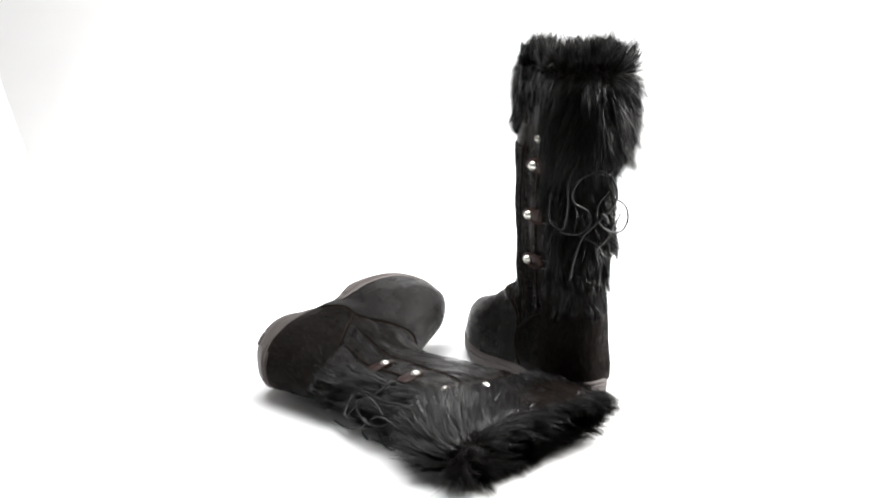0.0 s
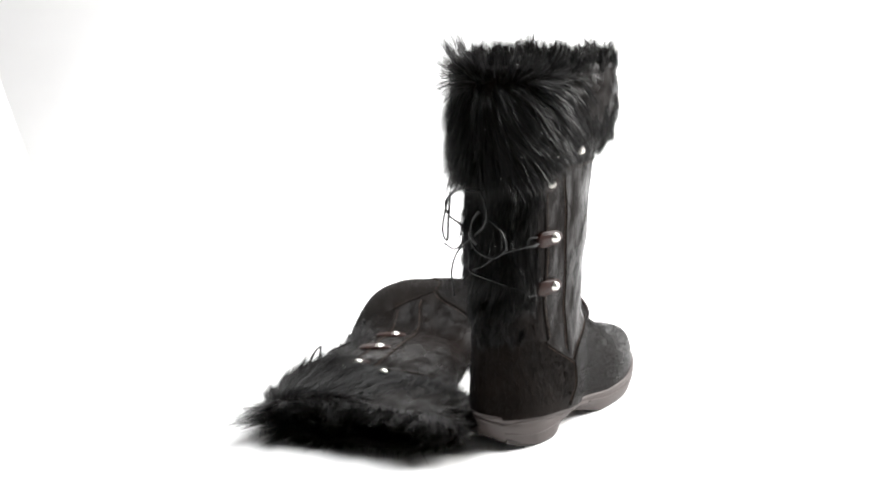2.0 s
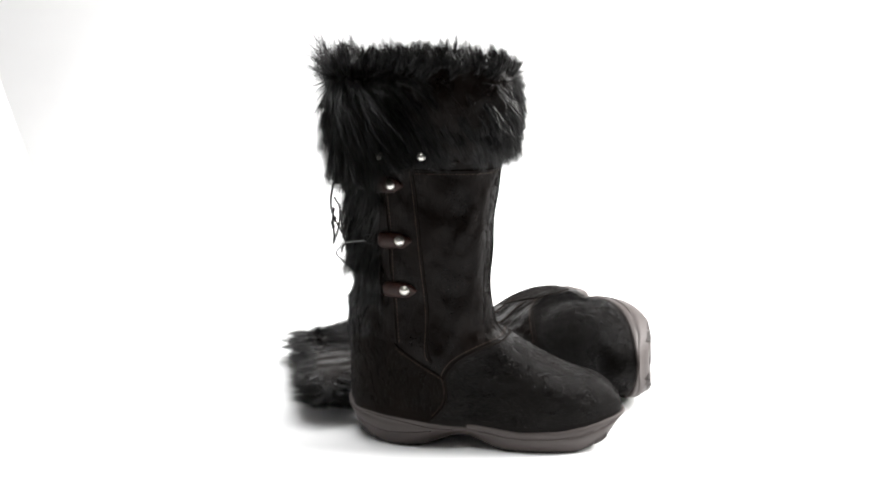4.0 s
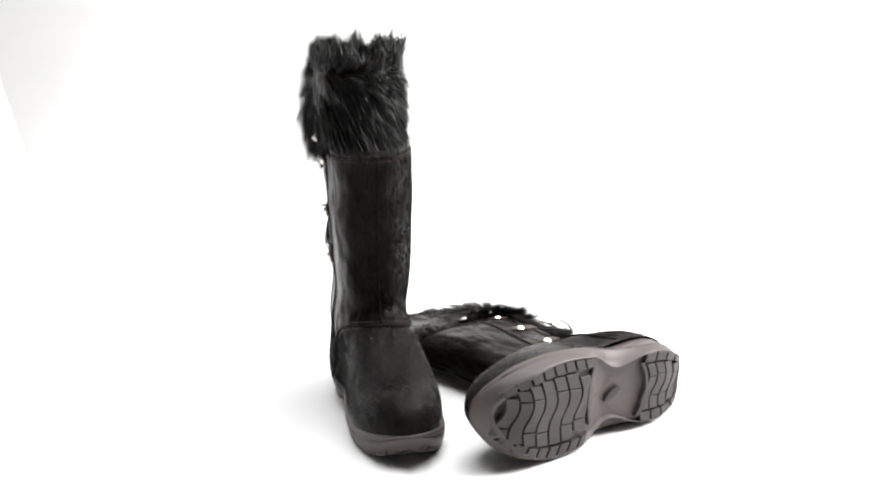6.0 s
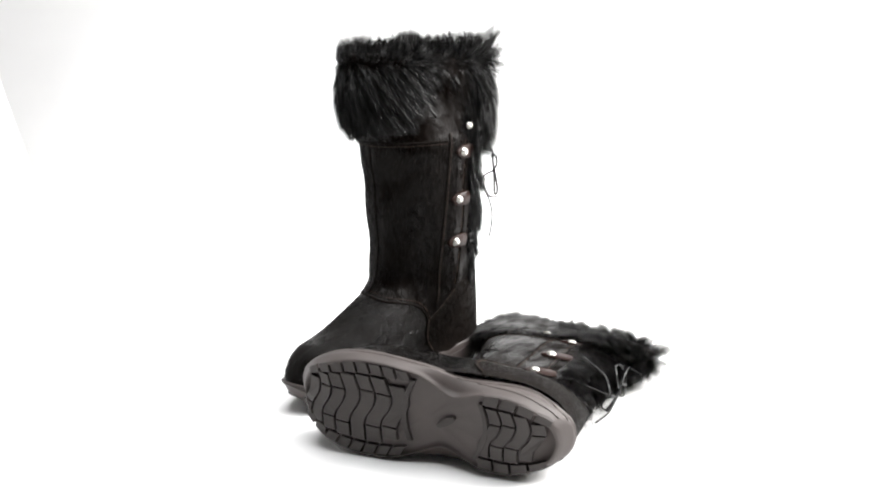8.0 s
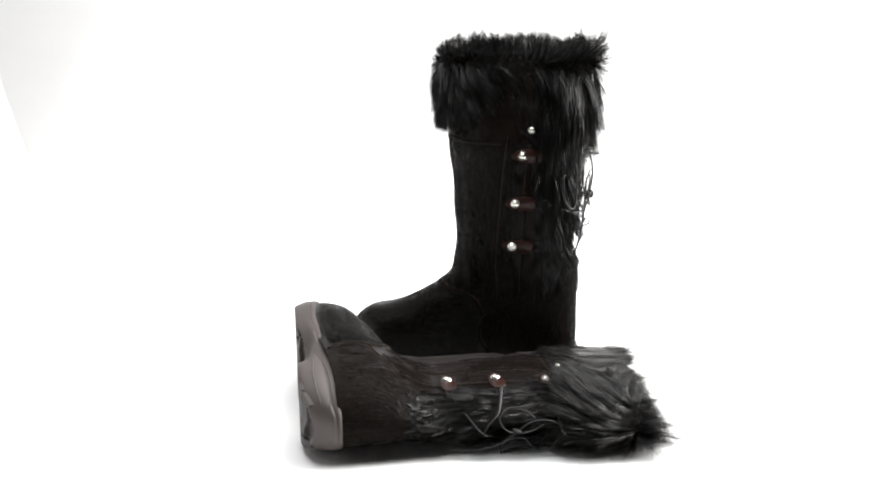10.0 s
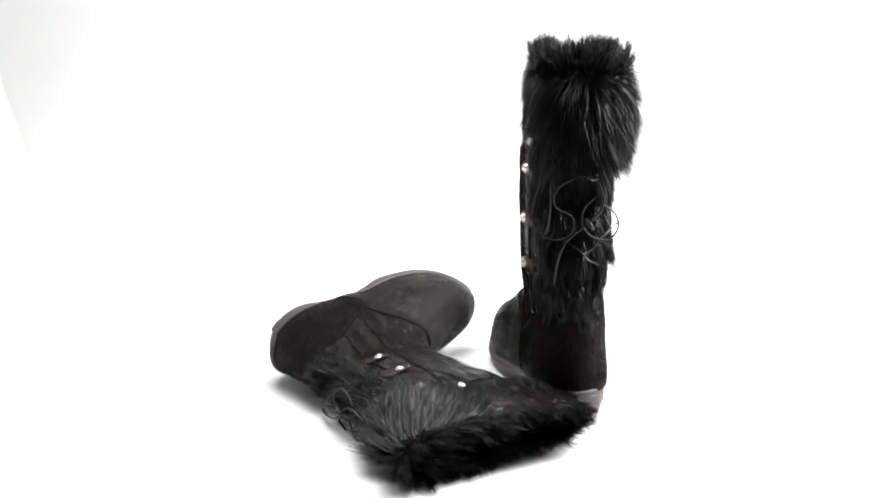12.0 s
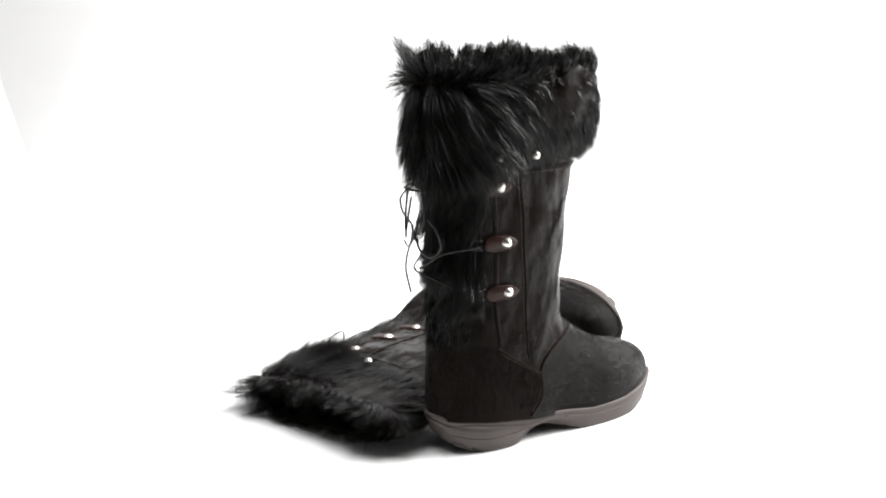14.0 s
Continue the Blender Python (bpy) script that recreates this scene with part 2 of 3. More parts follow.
def strands(rng, roots, dirs, sag, length, width, levels=4, guides=0, gather=0.7):
    """Tapered hairs: each a thin ribbon that bends as it hangs, gathered into tufts."""
    n = len(roots)
    dirs = dirs / (np.linalg.norm(dirs, axis=1, keepdims=True) + 1e-9)
    pull = np.zeros((n, 3))
    if guides:
        pick = rng.choice(n, guides, replace=False)
        near = np.empty(n, int)
        for k in range(0, n, 4000):
            d = ((roots[k:k + 4000, None, :] - roots[None, pick, :]) ** 2).sum(-1)
            near[k:k + 4000] = d.argmin(1)
        g = pick[near]
        dirs = 0.35 * dirs + 0.65 * dirs[g]
        pull = (roots[g] - roots) * gather
        length = length * (0.75 + 0.5 * rng.random(guides))[near]
    s = np.linspace(0, 1, levels + 1)[None, :, None]
    wob = rng.normal(0, 0.10, (n, 1, 3))
    p = roots[:, None] + length[:, None, None] * (s * dirs[:, None] + s ** 2 * (sag[:, None] + wob)) + pull[:, None] * s ** 1.4
    t = np.gradient(p, axis=1)
    side = np.cross(t, rng.normal(0, 1, (n, 1, 3)))
    side /= np.linalg.norm(side, axis=2, keepdims=True) + 1e-9
    w = width[:, None, None] * (1 - s ** 1.6)
    left, right = p - side * w / 2, p + side * w / 2
    k = levels
    verts = np.concatenate([np.stack([left[:, :k], right[:, :k]], 2).reshape(n, 2 * k, 3), p[:, k:]], 1)
    per = 2 * k + 1
    base = (np.arange(n) * per)[:, None]
    quads = np.concatenate([np.stack([base + 2 * i, base + 2 * i + 1, base + 2 * i + 3, base + 2 * i + 2], -1) for i in range(k - 1)], 1).reshape(-1, 4)
    tips = np.concatenate([base + 2 * k - 2, base + 2 * k - 1, base + 2 * k], 1)
    return verts.reshape(-1, 3), quads.tolist() + tips.tolist()


def ground_low(x):
    return np.interp(x, [-0.06, -0.045, -0.03, -0.012, 0.016, 0.044, 0.06, 0.077, 0.097, 0.165, 0.19, 0.207],
                     [0.034, 0.019, 0.013, 0.010, 0.010, 0.016, 0.019, 0.016, 0.010, 0.010, 0.019, 0.035])


def sole_top(x):
    return np.interp(x, [-0.06, -0.03, 0.012, 0.065, 0.11, 0.15, 0.18, 0.207], [0.0475, 0.047, 0.0430, 0.035, 0.0305, 0.0325, 0.0375, 0.0440])


def outline(n):
    """The sole's outline, anticlockwise from the toe."""
    pts = np.vstack([inner_line[::-1], outer_line[1:]])
    seg = np.r_[0, np.cumsum(np.linalg.norm(np.diff(pts, axis=0), axis=1))]
    q = np.linspace(0, seg[-1], n, endpoint=False)
    return np.stack([np.interp(q, seg, pts[:, 0]), np.interp(q, seg, pts[:, 1])], 1)


def boot(name, mirror, bend, seed, rim_fill, label):
    rng = np.random.default_rng(seed)
    thing = new(name)

    def lay(v):
        v = np.array(v, float)
        v[:, 1] *= mirror
        v[:, 2] -= 0.010
        return bend(v)

    def add(nm, v, f, mat, parent=None, lab="", smooth=True):
        f = f.tolist() if isinstance(f, np.ndarray) else f
        if mirror < 0:
            f = [tuple(q)[::-1] for q in f]
        return part(nm, lay(v), f, mat, parent or thing, lab, smooth)

    # upper, in three panels
    zs = np.r_[np.linspace(0.026, 0.060, 18), np.linspace(0.0615, 0.124, 50), np.linspace(0.127, 0.30, 66)]
    n = 200
    ph = np.linspace(-math.pi, math.pi, n, endpoint=False)
    P, Z = np.meshgrid(ph, zs)
    V = surf(P, Z).reshape(-1, 3)
    V[:, 2] = np.maximum(V[:, 2], sole_top(V[:, 0]) - 0.004)
    F = grid_faces(len(zs), n)
    mid = V[F].mean(1)
    fz = mid[:, 2]
    fp = np.abs(np.arctan2(mid[:, 1], mid[:, 0] - centre(fz)))
    is_vamp = (fp < 2.0) & (fz < at(vamp_edge, fp))
    is_heel = ~is_vamp & (fp > 1.34) & (fz < at(heel_edge, fp))
    for nm, sel, mat, lab in (("vamp", is_vamp, M_VAMP, "short black hair hide over the toes"),
                              ("heel_counter", is_heel, M_SUEDE, "black brown suede heel panel"),
                              ("shaft", ~is_vamp & ~is_heel, M_HIDE, "black short-haired hide shaft")):
        used, idx = np.unique(F[sel], return_inverse=True)
        add(nm, V[used], idx.reshape(-1, 4), mat, None, lab)

    # piped seams with stitches beside them
    def seam(nm, path, r=0.0013, mat=M_SUEDE, lab=""):
        q = spline(path, 10)
        v, f = tube(surf(q[:, 0], q[:, 1], 0.0004), r)
        ob = add(nm, v, f, mat, None, lab)
        return ob, q

    def stitches(q, ob, dz, turn=0.0):
        pts = surf(q[:, 0] + turn, q[:, 1] + dz, 0.0004)
        gap = np.r_[0, np.cumsum(np.linalg.norm(np.diff(pts, axis=0), axis=1))]
        vs, fs = [], []
        for a in np.arange(0.001, gap[-1] - 0.003, 0.0036):
            b = [a, a + 0.0011, a + 0.0022]
            p = np.stack([np.interp(b, gap, pts[:, k]) for k in range(3)], 1)
            v, f = tube(p, 0.00042, 4)
            fs += [tuple(i + sum(len(x) for x in vs) for i in g) for g in f]
            vs.append(v)
        add("stitching", np.vstack(vs), fs, M_THREAD, ob, "dark brown stitching")

    vp = [(-a, z) for a, z in zip(VAMP_PHI[::-1], VAMP_Z[::-1])][:-1] + list(zip(VAMP_PHI, VAMP_Z))
    ob, q = seam("vamp_seam", vp)
    stitches(q, ob, 0.0034)
    for sd in (1, -1):
        ob, q = seam("heel_seam", [(sd * a, z) for a, z in zip(HEEL_PHI[:3], HEEL_Z[:3])], 0.0011)
        stitches(q, ob, -0.003)
        a = [(side_angle(x, z, sd), z) for x, z in ((0.014, 0.283), (0.019, 0.24), (0.022, 0.20), (0.027, 0.14), (0.030, 0.095))]
        ob, q = seam("panel_seam", a, 0.0009)
        stitches(q, ob, 0, sd * 0.06)
        a = [(side_angle(x, z, sd), z) for x, z in ((-0.014, 0.275), (-0.010, 0.24), (-0.008, 0.20), (-0.005, 0.15), (-0.002, 0.113))]
        ob, q = seam("panel_seam", a, 0.0009)
        stitches(q, ob, 0, -sd * 0.06)
    seam("front_seam", [(0.0, 0.115), (0.0, 0.16), (0.0, 0.21), (0.0, 0.28)], 0.0008)
    band, q = seam("cuff_band", [(a, 0.276) for a in np.linspace(-1.6, 1.6, 12)], 0.0012)
    stitches(q, band, -0.003)

    # midsole and outsole
    m = 160
    ol = outline(m)
    c0 = np.array([0.07, 0.004])
    rings = []
    SIDE = ((0.10, 0.0, 0), (0.45, 0.0, 0), (0.78, 0.0, 0), (0.915, 0.0, 0), (0.922, 0.0, 0.0041), (0.945, 0.0, 0.0039), (0.966, 0.05, 0.0021), (0.988, 0.16, 0),
            (1.008, 0.33, 0), (1.017, 0.50, 0), (1.013, 0.60, 0), (1.005, 0.64, 0), (1.013, 0.68, 0), (1.019, 0.80, 0), (1.015, 0.93, 0), (1.002, 1.0, 0), (0.93, 1.0, 0))

    def sole_at(xy, k, g, drop):
        waist = 1 - 0.30 * (1 - step(0.05, 0.35, g)) * np.exp(-((xy[:, 0] - 0.050) / 0.024) ** 2)
        q = c0 + (xy - c0) * np.column_stack([np.full(len(xy), k) if np.isscalar(k) else k, k * waist])
        lo, hi = ground_low(q[:, 0]) + 0.0043, sole_top(q[:, 0])
        return np.column_stack([q, lo + (hi - lo) * g - drop])

    for k, g, drop in SIDE:
        rings.append(sole_at(ol, k, g, drop))
    f = grid_faces(len(rings), m).tolist()
    f.append(tuple(range(m))[::-1])
    sole = add("sole", np.vstack(rings), f, M_RUBBER, None, "grey brown moulded rubber sole")
    for sd, line in ((1, inner_line), (-1, outer_line)):
        for pts in ([(-0.050, 0.034), (-0.03, 0.038), (0.0, 0.034), (0.03, 0.027), (0.05, 0.0255)],
                    [(-0.046, 0.026), (-0.02, 0.021), (0.01, 0.0215), (0.03, 0.024)],
                    [(0.075, 0.026), (0.11, 0.022), (0.15, 0.0235), (0.183, 0.031)]):
            q = spline(pts, 6)
            xy = np.column_stack([q[:, 0], at(line, q[:, 0])])
            g = (q[:, 1] - ground_low(q[:, 0])) / (sole_top(q[:, 0]) - ground_low(q[:, 0]))
            g = np.clip(g, 0.2, 0.95)
            k = np.interp(g, [r[1] for r in SIDE[6:15]], [r[0] for r in SIDE[6:15]])
            tv, tf = tube(sole_at(xy, k, g, 0), 0.0007, 5)
            add("moulded_rib", tv, tf, M_RUBBER, sole)

    def lug(poly, depth=0.0024):
        p = np.array(poly)
        z = ground_low(p[:, 0])
        k = len(p)
        inset = p.mean(0) + (p - p.mean(0)) * 0.95
        v = np.vstack([np.column_stack([p, z + 0.0048]), np.column_stack([p, z + 0.0005]), np.column_stack([inset, z])])
        f = [(i, k + i, k + (i + 1) % k, (i + 1) % k) for i in range(k)]
        f += [(k + i, 2 * k + i, 2 * k + (i + 1) % k, k + (i + 1) % k) for i in range(k)]
        f.append(tuple(2 * k + i for i in range(k)))
        area = 0.5 * sum(p[i][0] * p[(i + 1) % k][1] - p[(i + 1) % k][0] * p[i][1] for i in range(k))
        if area > 0:
            f = [g[::-1] for g in f]
        add("tread_lug", v, f, M_OUTSOLE, sole, smooth=False)

    def wave(x0, y, yc):
        return x0 + 0.0052 * np.sin((y - yc) / 0.0085) * np.exp(-((y - yc) / 0.03) ** 2) + 0.16 * np.abs(y - yc)

    def rows(starts, gap, cuts, inset, squeeze):
        for i, (a, b) in enumerate(zip(starts[:-1], starts[1:])):
            xm = (a + b) / 2 + 0.003
            o, n2 = at(outer_line, xm), at(inner_line, xm)
            yc = (o + n2) / 2
            lo, hi = yc + (o - yc) * inset * squeeze[i], yc + (n2 - yc) * inset * squeeze[i]
            c = cuts[i % len(cuts)]
            ys = [lo + (hi - lo) * q for q in c]
            for y0, y1 in zip(ys[:-1], ys[1:]):
                y = np.linspace(y0 + gap / 4, y1 - gap / 4, 8)
                lug(list(zip(wave(a + gap / 2, y, yc), y)) + list(zip(wave(b - gap / 2, y, yc), y))[::-1])

    rows([0.089, 0.105, 0.121, 0.136, 0.151, 0.165, 0.178, 0.191], 0.0019, ((0, 0.78, 1), (0, 0.24, 0.76, 1), (0, 0.22, 1)), 0.66,
         (0.86, 1, 1, 1, 1, 1, 0.92))
    rows([-0.037, -0.024, -0.011, 0.002, 0.014], 0.0019, ((0, 0.3, 1), (0, 0.7, 1), (0, 0.26, 0.72, 1)), 0.62, (0.9, 1, 1, 1))

    def rim(x0, x1, count, sd, inset, skew):
        ed = np.linspace(x0, x1, count + 1)
        for a, b in zip(ed[:-1], ed[1:]):
            x = np.linspace(a + 0.0011, b - 0.0011, 4)
            o, n2 = at(outer_line, x), at(inner_line, x)
            yc, h = (o + n2) / 2, (n2 - o) / 2
            y0, y1 = yc + sd * h * (inset + 0.045), yc + sd * h * 0.905
            lug(list(zip(x - skew, y0)) + list(zip(x, y1))[::-1])

    for sd in (1, -1):
        rim(0.090, 0.194, 8, sd, 0.66, 0.004)
        rim(-0.044, 0.018, 4, sd, 0.62, -0.002)
    # curved bars that end the treads, and a small raised oval in the arch
    for x0, bulge in ((0.082, -0.007), (0.020, 0.009)):
        y = np.linspace(-0.026, 0.028, 11)
        x = x0 - bulge + bulge * np.abs(y / 0.028) ** 2
        lug(list(zip(x, y)) + list(zip(x + 0.0042, y))[::-1])
    a = np.linspace(0, 2 * math.pi, 16, endpoint=False)
    v = np.column_stack([0.053 + 0.0085 * np.cos(a) - 0.0022 * np.sin(a), 0.004 + 0.0070 * np.cos(a) + 0.0026 * np.sin(a)])
    lug([tuple(p) for p in v])

    # cuff: hide turned over at the rim and lined inside
    ph = np.linspace(-math.pi, math.pi, 96, endpoint=False)
    rows_v = [cuff_surf(ph, np.full(96, s)) for s in np.linspace(0, 1, 14)]
    for s, l in ((1.03, -0.003), (1.03, -0.008), (0.98, -0.0115)):
        rows_v.append(cuff_surf(ph, np.full(96, s), l))
    for s in np.linspace(0.9, -0.2, 8):
        rows_v.append(cuff_surf(ph, np.full(96, s), -0.014))
    under = [cuff_surf(ph, np.zeros(96), -0.0065)]
    cuff = add("cuff", np.vstack(under + rows_v), grid_faces(len(rows_v) + 1, 96), M_HIDE, None, "black fur cuff turned down at the top")
    # added dark disc below the rim, standing in for the shaded hollow shaft
    floor_z = surf(ph, np.full(96, 0.255), -0.010)
    add("shaft_plug", np.vstack([floor_z, [floor_z.mean(0)]]), [(i, (i + 1) % 96, 96) for i in range(96)], M_SUEDE, None, "added dark disc that closes the shaft below the rim")

    # long fur on the cuff
    k = 46000
    fi = rng.uniform(-math.pi, math.pi, k)
    s = rng.uniform(0.0, 1.0, k) ** 0.9
    root = cuff_surf(fi, s, -0.001)
    out = np.column_stack([np.cos(fi), np.sin(fi), np.zeros(k)])
    tan = np.column_stack([-np.sin(fi), np.cos(fi), np.zeros(k)])
    flow = np.interp(fi, [-math.pi, -2.6, -1.5, -0.2, 0.3, 1.5, 2.2, 2.8, math.pi], [0, 0.85, 0.65, 0.45, 0.7, 0.45, 0.25, -0.40, 0])
    up = np.column_stack([np.zeros(k), np.zeros(k), np.ones(k)])
    rim_up = step(0.80, 0.98, s)
    ends_fb = 0.35 + 0.65 * np.cos(fi) ** 2
    flat_in = 1 - 0.45 * step(0.1, 0.9, np.sin(fi)) 
    away = tan * flow[:, None] * (1 - 0.5 * rim_up)[:, None] + up * (-0.75 + 0.25 * step(0.4, 0.8, s) + 1.5 * rim_up)[:, None]
    d = away + out * ((0.16 + 0.40 * rng.random(k) * ends_fb + 0.16 * rim_up) * flat_in)[:, None] + rng.normal(0, 0.15, (k, 3))
    tuft = (0.5 + 0.5 * np.cos(fi - 2.75)) ** 6
    d += out * (0.55 * rim_up * tuft)[:, None]
    sag = np.column_stack([np.zeros(k), np.zeros(k), -0.30 + 0.42 * rim_up]) - out * (0.14 + 0.22 * np.abs(flow) + 0.28 * np.exp(-((fi - 0.8) / 0.6) ** 2))[:, None]
    patch = 1 + 0.5 * np.sin(9 * fi + 1.3) * np.sin(4 * fi + seed) + 0.25 * np.sin(17 * fi)
    L = rng.uniform(0.018, 0.036, k) * (1 - 0.35 * rim_up * (2 - patch)) * (0.72 + 0.38 * (np.abs(fi) > 2.2))
    L = L * (1 + 0.7 * rim_up * tuft)
    L = np.where(s < 0.8, np.minimum(L, np.maximum((root[:, 2] - cuff_low(fi) + 0.003 + 0.008 * (np.abs(fi) > 2.3)) / 0.85, 0.007)), L)
    v, f = strands(rng, root, d, sag, L, rng.uniform(0.0003, 0.0006, k), 4, 1100, 0.5)
    add("cuff_fur", v, f, M_FUR, cuff, "long shaggy black fur")
    # fur on the rim and inside it
    k = 12000
    fi = rng.uniform(-math.pi, math.pi, k)
    deep = rng.random(k)
    root = cuff_surf(fi, 1.03 - 0.6 * np.maximum(deep - 0.4, 0), -0.002 - 0.012 * np.minimum(deep * 2.5, 1))
    lean = rng.normal(-0.15, 0.45, k)
    d = np.column_stack([lean * np.cos(fi), lean * np.sin(fi), np.full(k, 0.9)]) + rng.normal(0, 0.25, (k, 3))
    v, f = strands(rng, root, d, np.zeros((k, 3)), rng.uniform(0.006, 0.020, k) * (1 + rim_fill * deep) * (1 + 0.4 * np.sin(9 * fi + 1.3) * np.sin(4 * fi + seed)), rng.uniform(0.0005, 0.0009, k), 3, 320, 0.7)
    add("lining_fur", v, f, M_FUR, cuff, "black fur lining inside the rim")

    # tiers of long fur down the back, between the tabs
    vs, fs, off = [], [], 0
    for top_z, low_z, width, count, flare, long in ((0.290, 0.232, 0.80, 9000, 1.05, 0.034), (0.236, 0.188, 0.80, 8000, 0.95, 0.032),
                                                    (0.186, 0.150, 0.74, 5000, 0.80, 0.028), (0.150, 0.118, 0.60, 2500, 0.12, 0.014)):
        fi = math.pi + rng.uniform(-width, width, count)
        z = low_z + (top_z - low_z) * rng.random(count) ** 1.25
        root = surf(fi, z, 0.0)
        out = np.column_stack([np.cos(fi), np.sin(fi), np.zeros(count)])
        tan = np.column_stack([-np.sin(fi), np.cos(fi), np.zeros(count)])
        end = 1 - step(low_z, low_z + 0.03, z)
        mid_back = 0.35 + 0.65 * np.cos((fi - math.pi) * 1.4) ** 2
        fade = (0.10 + flare * (0.35 + 0.65 * rng.random(count)) * (0.45 + 0.55 * end)) * mid_back
        d = out * fade[:, None] - np.array([0, 0, 0.85]) + tan * (0.30 * np.sin((fi - math.pi) * 5 + z * 60))[:, None] + rng.normal(0, 0.16, (count, 3))
        L = rng.uniform(0.55, 1.0, count) * long * (0.8 + 0.25 * np.sin(fi * 11 + low_z * 90))
        v, f = strands(rng, root, d, np.tile([0, 0, -0.22], (count, 1)) - out * 0.16, L, rng.uniform(0.0003, 0.0006, count), 4, count // 55, 0.8)
        fs += [tuple(i + off for i in g) for g in f]
        vs.append(v)
        off += len(v)
    add("back_fur", np.vstack(vs), fs, M_FUR, None, "tiers of long black fur down the back")

    # short hair that lies flat on vamp and shaft
    for nm, count in (("vamp_hair", 26000), ("shaft_hair", 15000), ("heel_hair", 6000)):
        if nm == "vamp_hair":
            fi = rng.uniform(-1.8, 1.8, count * 2)
            z = rng.uniform(0.034, 0.112, count * 2)
            keep = z < at(vamp_edge, np.abs(fi)) - 0.003
        elif nm == "heel_hair":
            fi = rng.uniform(1.34, 2 * math.pi - 1.34, count * 2)
            z = rng.uniform(0.052, 0.135, count * 2)
            fi = np.where(fi > math.pi, fi - 2 * math.pi, fi)
            keep = ((np.abs(fi) > 2.0) | (z > at(vamp_edge, np.abs(fi)) + 0.001)) & ((z < at(heel_edge, np.abs(fi))) | (np.abs(fi) > 2.3))
        else:
            fi = rng.uniform(-0.35, 1.9, count * 2)
            z = rng.uniform(0.085, 0.28, count * 2)
            keep = (z > at(vamp_edge, np.abs(fi)) + 0.001) & ((np.abs(fi) < 1.34) | (z > at(heel_edge, np.abs(fi))))
        fi, z = fi[keep][:count], z[keep][:count]
        root, nn = surf(fi, z), normal(fi, z)
        ok = root[:, 2] > sole_top(root[:, 0]) + 0.005
        root, nn = root[ok], nn[ok]
        flow = np.array([0.8, 0, -0.6]) if nm == "vamp_hair" else np.array([0.1, 0, -1.0])
        swirl = np.array([[0.5 * math.sin(70 * a[0] + 40 * a[2]), 0.6 * math.sin(55 * a[1] + 60 * a[2]), 0.3 * math.sin(90 * a[0])] for a in root])
        d = flow + swirl * 0.55 + rng.normal(0, 0.14, root.shape)
        d -= nn * (d * nn).sum(1)[:, None]
        d = d / np.linalg.norm(d, axis=1, keepdims=True) + nn * 0.07
        short = 0.55 if nm == "vamp_hair" else 1.0
        v, f = strands(rng, root, d, -nn * 0.07, rng.uniform(0.004, 0.008, len(root)) * short, rng.uniform(0.00022, 0.0004, len(root)) * (0.5 + 0.5 * short), 2)
        add(nm, v, f, M_VAMP_HAIR if nm == "vamp_hair" else M_HAIR, None, "short black hair lying flat")

    # lace tabs with studs
    ends = {}
    for sd in (1, -1):
        for x0, z0 in ((-0.004, 0.262), (0.003, 0.211), (0.0065, 0.164)):
            shape = np.array([(0.0105, 0.0), (0.005, 0.0050), (-0.001, 0.0068), (-0.019, 0.0062), (-0.019, -0.0062), (-0.001, -0.0068), (0.005, -0.0050)])
            sh = spline(shape, 3, True)
            pts = np.array([surf(side_angle(x0 + u, z0 + w, sd), z0 + w, 0.0012) for u, w in sh])
            nv = normal(side_angle(x0, z0, sd), z0)
            k = len(pts)
            v = np.vstack([pts - nv * 0.002, pts + nv * 0.0010, pts.mean(0) + (pts - pts.mean(0)) * 0.93 + nv * 0.0018])
            f = [(i, (i + 1) % k, k + (i + 1) % k, k + i) for i in range(k)] + [(k + i, k + (i + 1) % k, 2 * k + (i + 1) % k, 2 * k + i) for i in range(k)]
            f.append(tuple(2 * k + i for i in range(k)))
            if sd > 0:
                f = [g[::-1] for g in f]
            tab = add("lace_tab", v, f, M_LEATHER, None, "dark brown pointed leather tab")
            c = surf(side_angle(x0, z0, sd), z0, 0.0026)
            stud(add, tab, c, nv, 0.0043)
            e = surf(side_angle(x0 - 0.022, z0, sd), z0, 0.004)
            back = surf(side_angle(x0 - 0.030, z0, sd), z0, 0.005)
            tv, tf = tube(spline([e + np.array([0, 0, 0.0042]), back + np.array([0, 0, 0.0036]), back - np.array([0, 0, 0.0036]), e - np.array([0, 0, 0.0042])], 5), 0.0006)
            add("lace_loop", tv, tf, M_LACE, tab, "black cord loop")
            ends[sd, z0] = back
    for x0, sd, lift in ((-0.007, -1, 0.0100), (0.024, -1, 0.0075), (-0.011, 1, 0.007)):
        a = side_angle(x0, 0.285, sd)
        stud(add, thing, surf(a, 0.2895, lift), normal(a, 0.285), 0.0034)

    # laces: crossings over the back fur, then the bow
    def cord(pts, r=0.0012):
        tv, tf = tube(spline(pts, 8), r, 6, 0.75)
        add("lace", tv, tf, M_LACE, None, "thin black leather lace")

    zt = (0.262, 0.211, 0.164)
    for a, b in (((1, zt[0]), (-1, zt[0])), ((1, zt[1]), (-1, zt[2]))):
        p, q = ends[a], ends[b]
        cord([p, p * 0.62 + q * 0.38 + (-0.030, 0, 0.002), (p + q) / 2 + (-0.040, 0, 0), p * 0.38 + q * 0.62 + (-0.030, 0, -0.002), q], 0.001)
    xo = -0.063
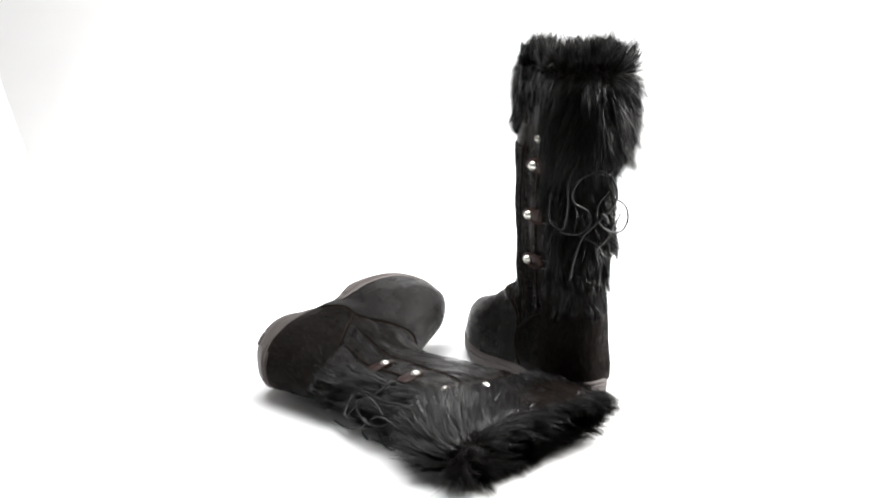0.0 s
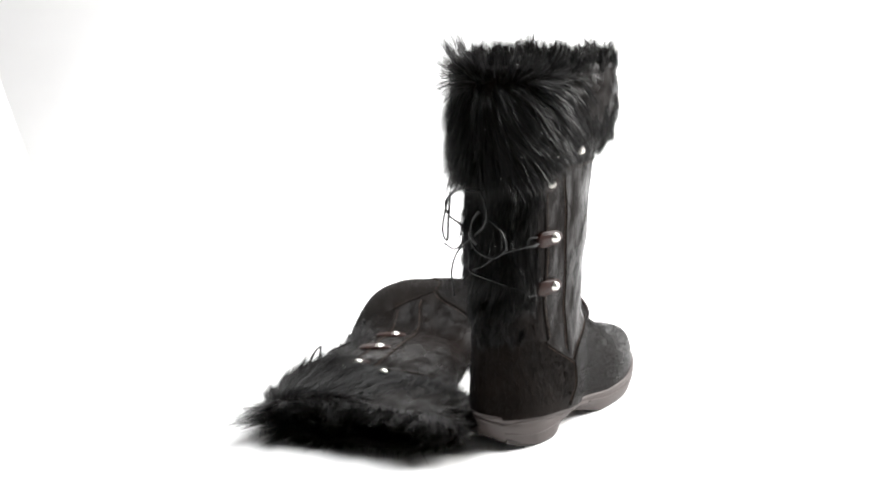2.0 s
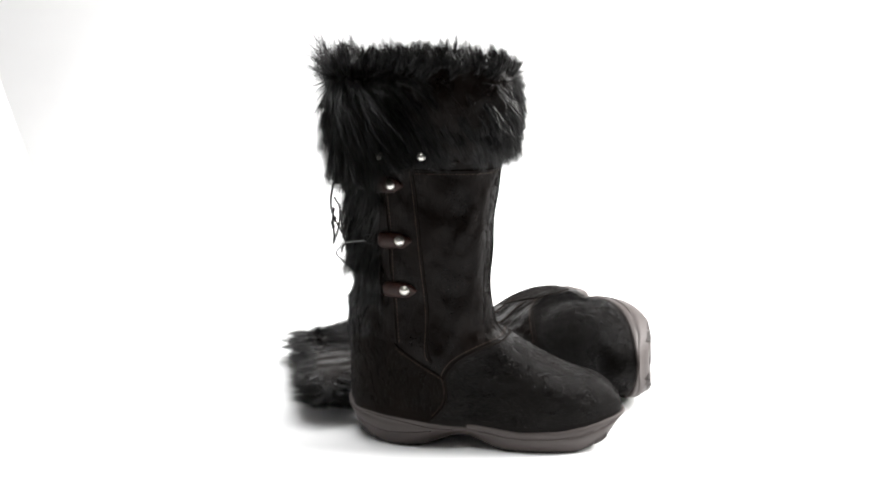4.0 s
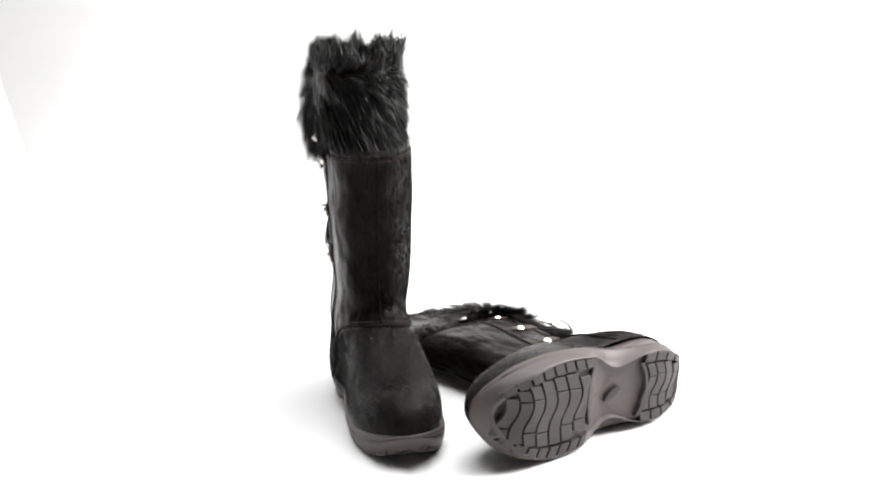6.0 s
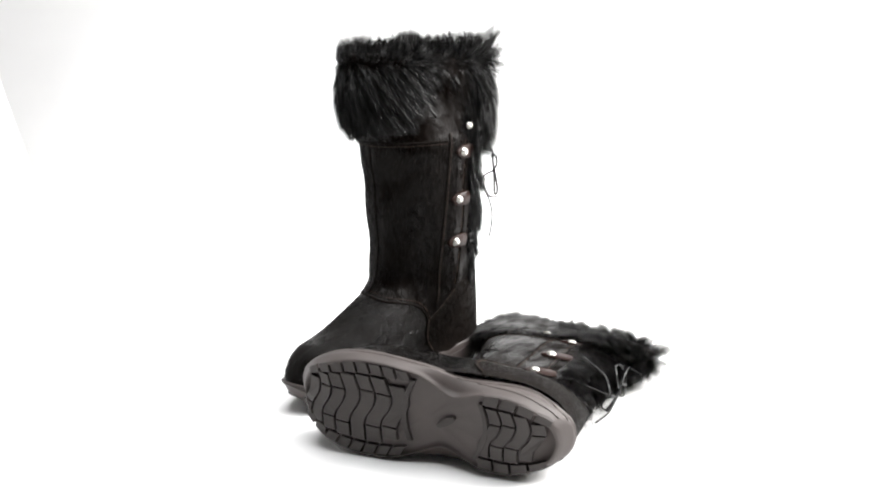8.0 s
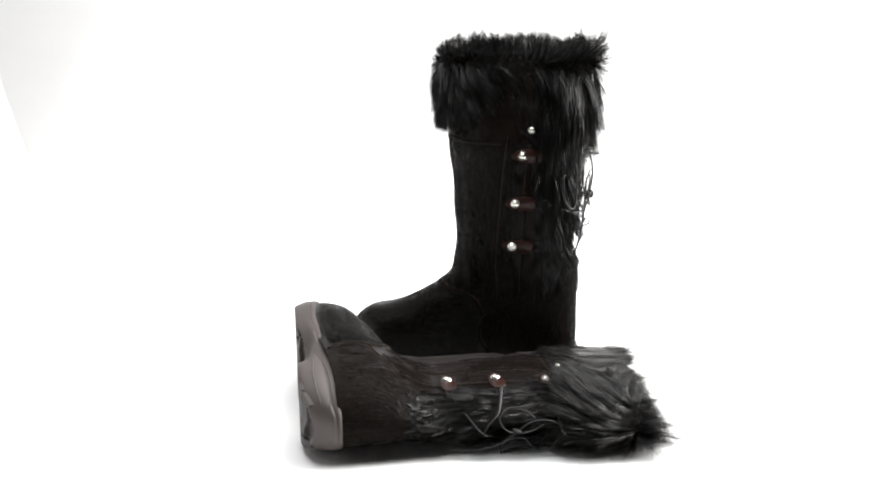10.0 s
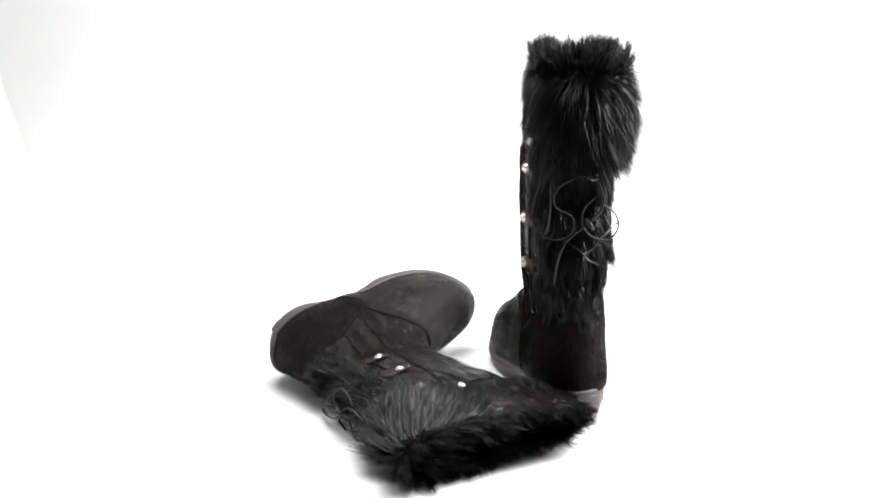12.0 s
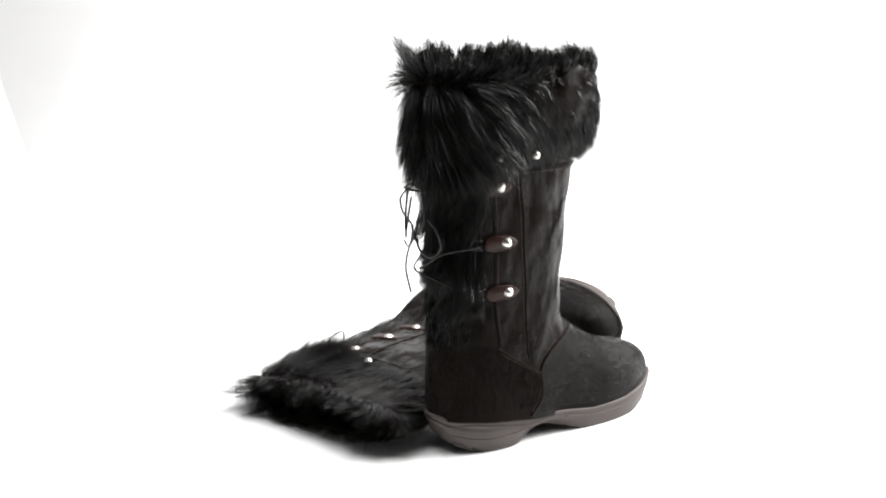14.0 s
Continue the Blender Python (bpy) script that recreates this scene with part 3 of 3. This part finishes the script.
    cord([(xo + 0.006, -0.019, 0.262), (xo, 0.005, 0.262), (xo - 0.002, 0.022, 0.256), (xo - 0.004, 0.031, 0.246), (xo - 0.003, 0.028, 0.234),
          (xo - 0.002, 0.013, 0.225), (xo - 0.003, 0.012, 0.212), (xo - 0.001, 0.023, 0.203), (xo + 0.004, 0.040, 0.205)])
    cord([(xo, 0.005, 0.259), (xo - 0.003, -0.008, 0.259), (xo - 0.005, -0.016, 0.243), (xo - 0.005, -0.013, 0.229), (xo - 0.005, 0.004, 0.214),
          (xo - 0.003, 0.019, 0.200), (xo - 0.002, 0.026, 0.181), (xo + 0.004, 0.028, 0.157)])
    cord([(xo - 0.004, -0.008, 0.243), (xo - 0.002, 0.002, 0.231), (xo - 0.003, 0.003, 0.216), (xo - 0.004, -0.007, 0.205), (xo - 0.002, -0.023, 0.202),
          (xo + 0.002, -0.033, 0.212), (xo, -0.029, 0.226), (xo - 0.002, -0.017, 0.235)])
    cord([(xo + 0.004, 0.032, 0.254), (xo + 0.002, 0.033, 0.228), (xo + 0.004, 0.036, 0.209), (xo + 0.008, 0.044, 0.211), (xo + 0.012, 0.048, 0.221), (xo + 0.014, 0.044, 0.244)])
    cord([(xo - 0.001, 0.002, 0.187), (xo + 0.002, -0.008, 0.192), (xo + 0.010, -0.022, 0.203), (xo + 0.035, -0.044, 0.211)])
    v, f = tube(spline([(xo - 0.006, 0.001, 0.222), (xo - 0.008, -0.003, 0.218), (xo - 0.006, -0.006, 0.213)], 4), 0.0019, 8)
    add("bow_knot", v, f, M_LACE, None, "knot of the black lace bow")
    return tagged(thing, label, "boot", "pair of boots")


def stud(add, parent, c, nv, r):
    """A domed metal stud."""
    nv = nv / np.linalg.norm(nv)
    a = np.cross(nv, (0.1, 0.2, 1.0))
    a /= np.linalg.norm(a)
    b = np.cross(nv, a)
    v, f = [], []
    prof = [(1.15, -0.45), (1.15, 0.0), (1.0, 0.12), (0.92, 0.40), (0.70, 0.68), (0.38, 0.86)]
    for rr, h in prof:
        for k in range(14):
            t = 2 * math.pi * k / 14
            v.append(c + r * (rr * (math.cos(t) * a + math.sin(t) * b) + h * nv))
    v.append(c + r * 0.93 * nv)
    f = grid_faces(len(prof), 14).tolist()
    n = 14 * (len(prof) - 1)
    f += [(n + k, n + (k + 1) % 14, 14 * len(prof)) for k in range(14)]
    f.append(tuple(range(14))[::-1])
    add("stud", v, f, M_METAL, parent, "domed nickel stud")


def stand_up(v):
    return v


LIE_TILT, LIE_Z = 0.095, 0.0415


def lie_down(v):
    """The shaft slumps flat towards the ground, wider and a little shorter, while the foot keeps its shape."""
    k = step(0.055, 0.15, v[:, 2])
    top = step(0.23, 0.33, v[:, 2])
    wide = (1 - k) * step(0.02, 0.09, v[:, 0])
    z = v[:, 2] - 0.011 * k - 0.006 * top - 0.016 * top * (1 - step(0.0, 0.09, v[:, 0]))
    y = v[:, 1] * (1 + 0.10 * wide - 0.34 * k - 0.20 * top) + 0.004 * wide - 0.0150 * k - 0.007 * top
    x = 0.018 + (v[:, 0] - 0.018) * (1 + 0.06 * k + 0.10 * top + 0.02 * (1 - k)) - 0.0125 * (1 - k) - 0.005 * k
    y = y - LIE_TILT * x * k
    y = np.maximum(y, -(LIE_Z + x * LIE_TILT) + 0.001)
    return np.column_stack([x, y, z])


standing = boot("boot", 1, stand_up, 11, 0.4, "upright black fur boot with laced back, grey rubber sole")
lying = boot("boot", -1, lie_down, 23, 1.1, "black fur boot lying on its side, tread showing")


# ---- what moves ----
PAIR = pose(0.1049, 0.0021, 0, 0, 0, 114.18)
STAND = PAIR
LIE = pose(0, 0, 0, 0, 0, 2.4) @ PAIR @ Matrix(((0.38, 0, -0.925, 0.1667), (-0.925, 0, -0.38, 0.2468), (0, 1, 0, LIE_Z), (0, 0, 0, 1))) @ pose(0, 0, 0, 0, 0, math.degrees(LIE_TILT)) @ pose(0, 0, 0, 0, 2, 0)


def motions():
    """Both boots turn together about the upright axis of the display."""
    for thing, start in ((standing, STAND), (lying, LIE)):
        walk(thing, [(t, pose(0, 0, 0, 0, 0, a) @ start) for t, a in TURN])


motions()
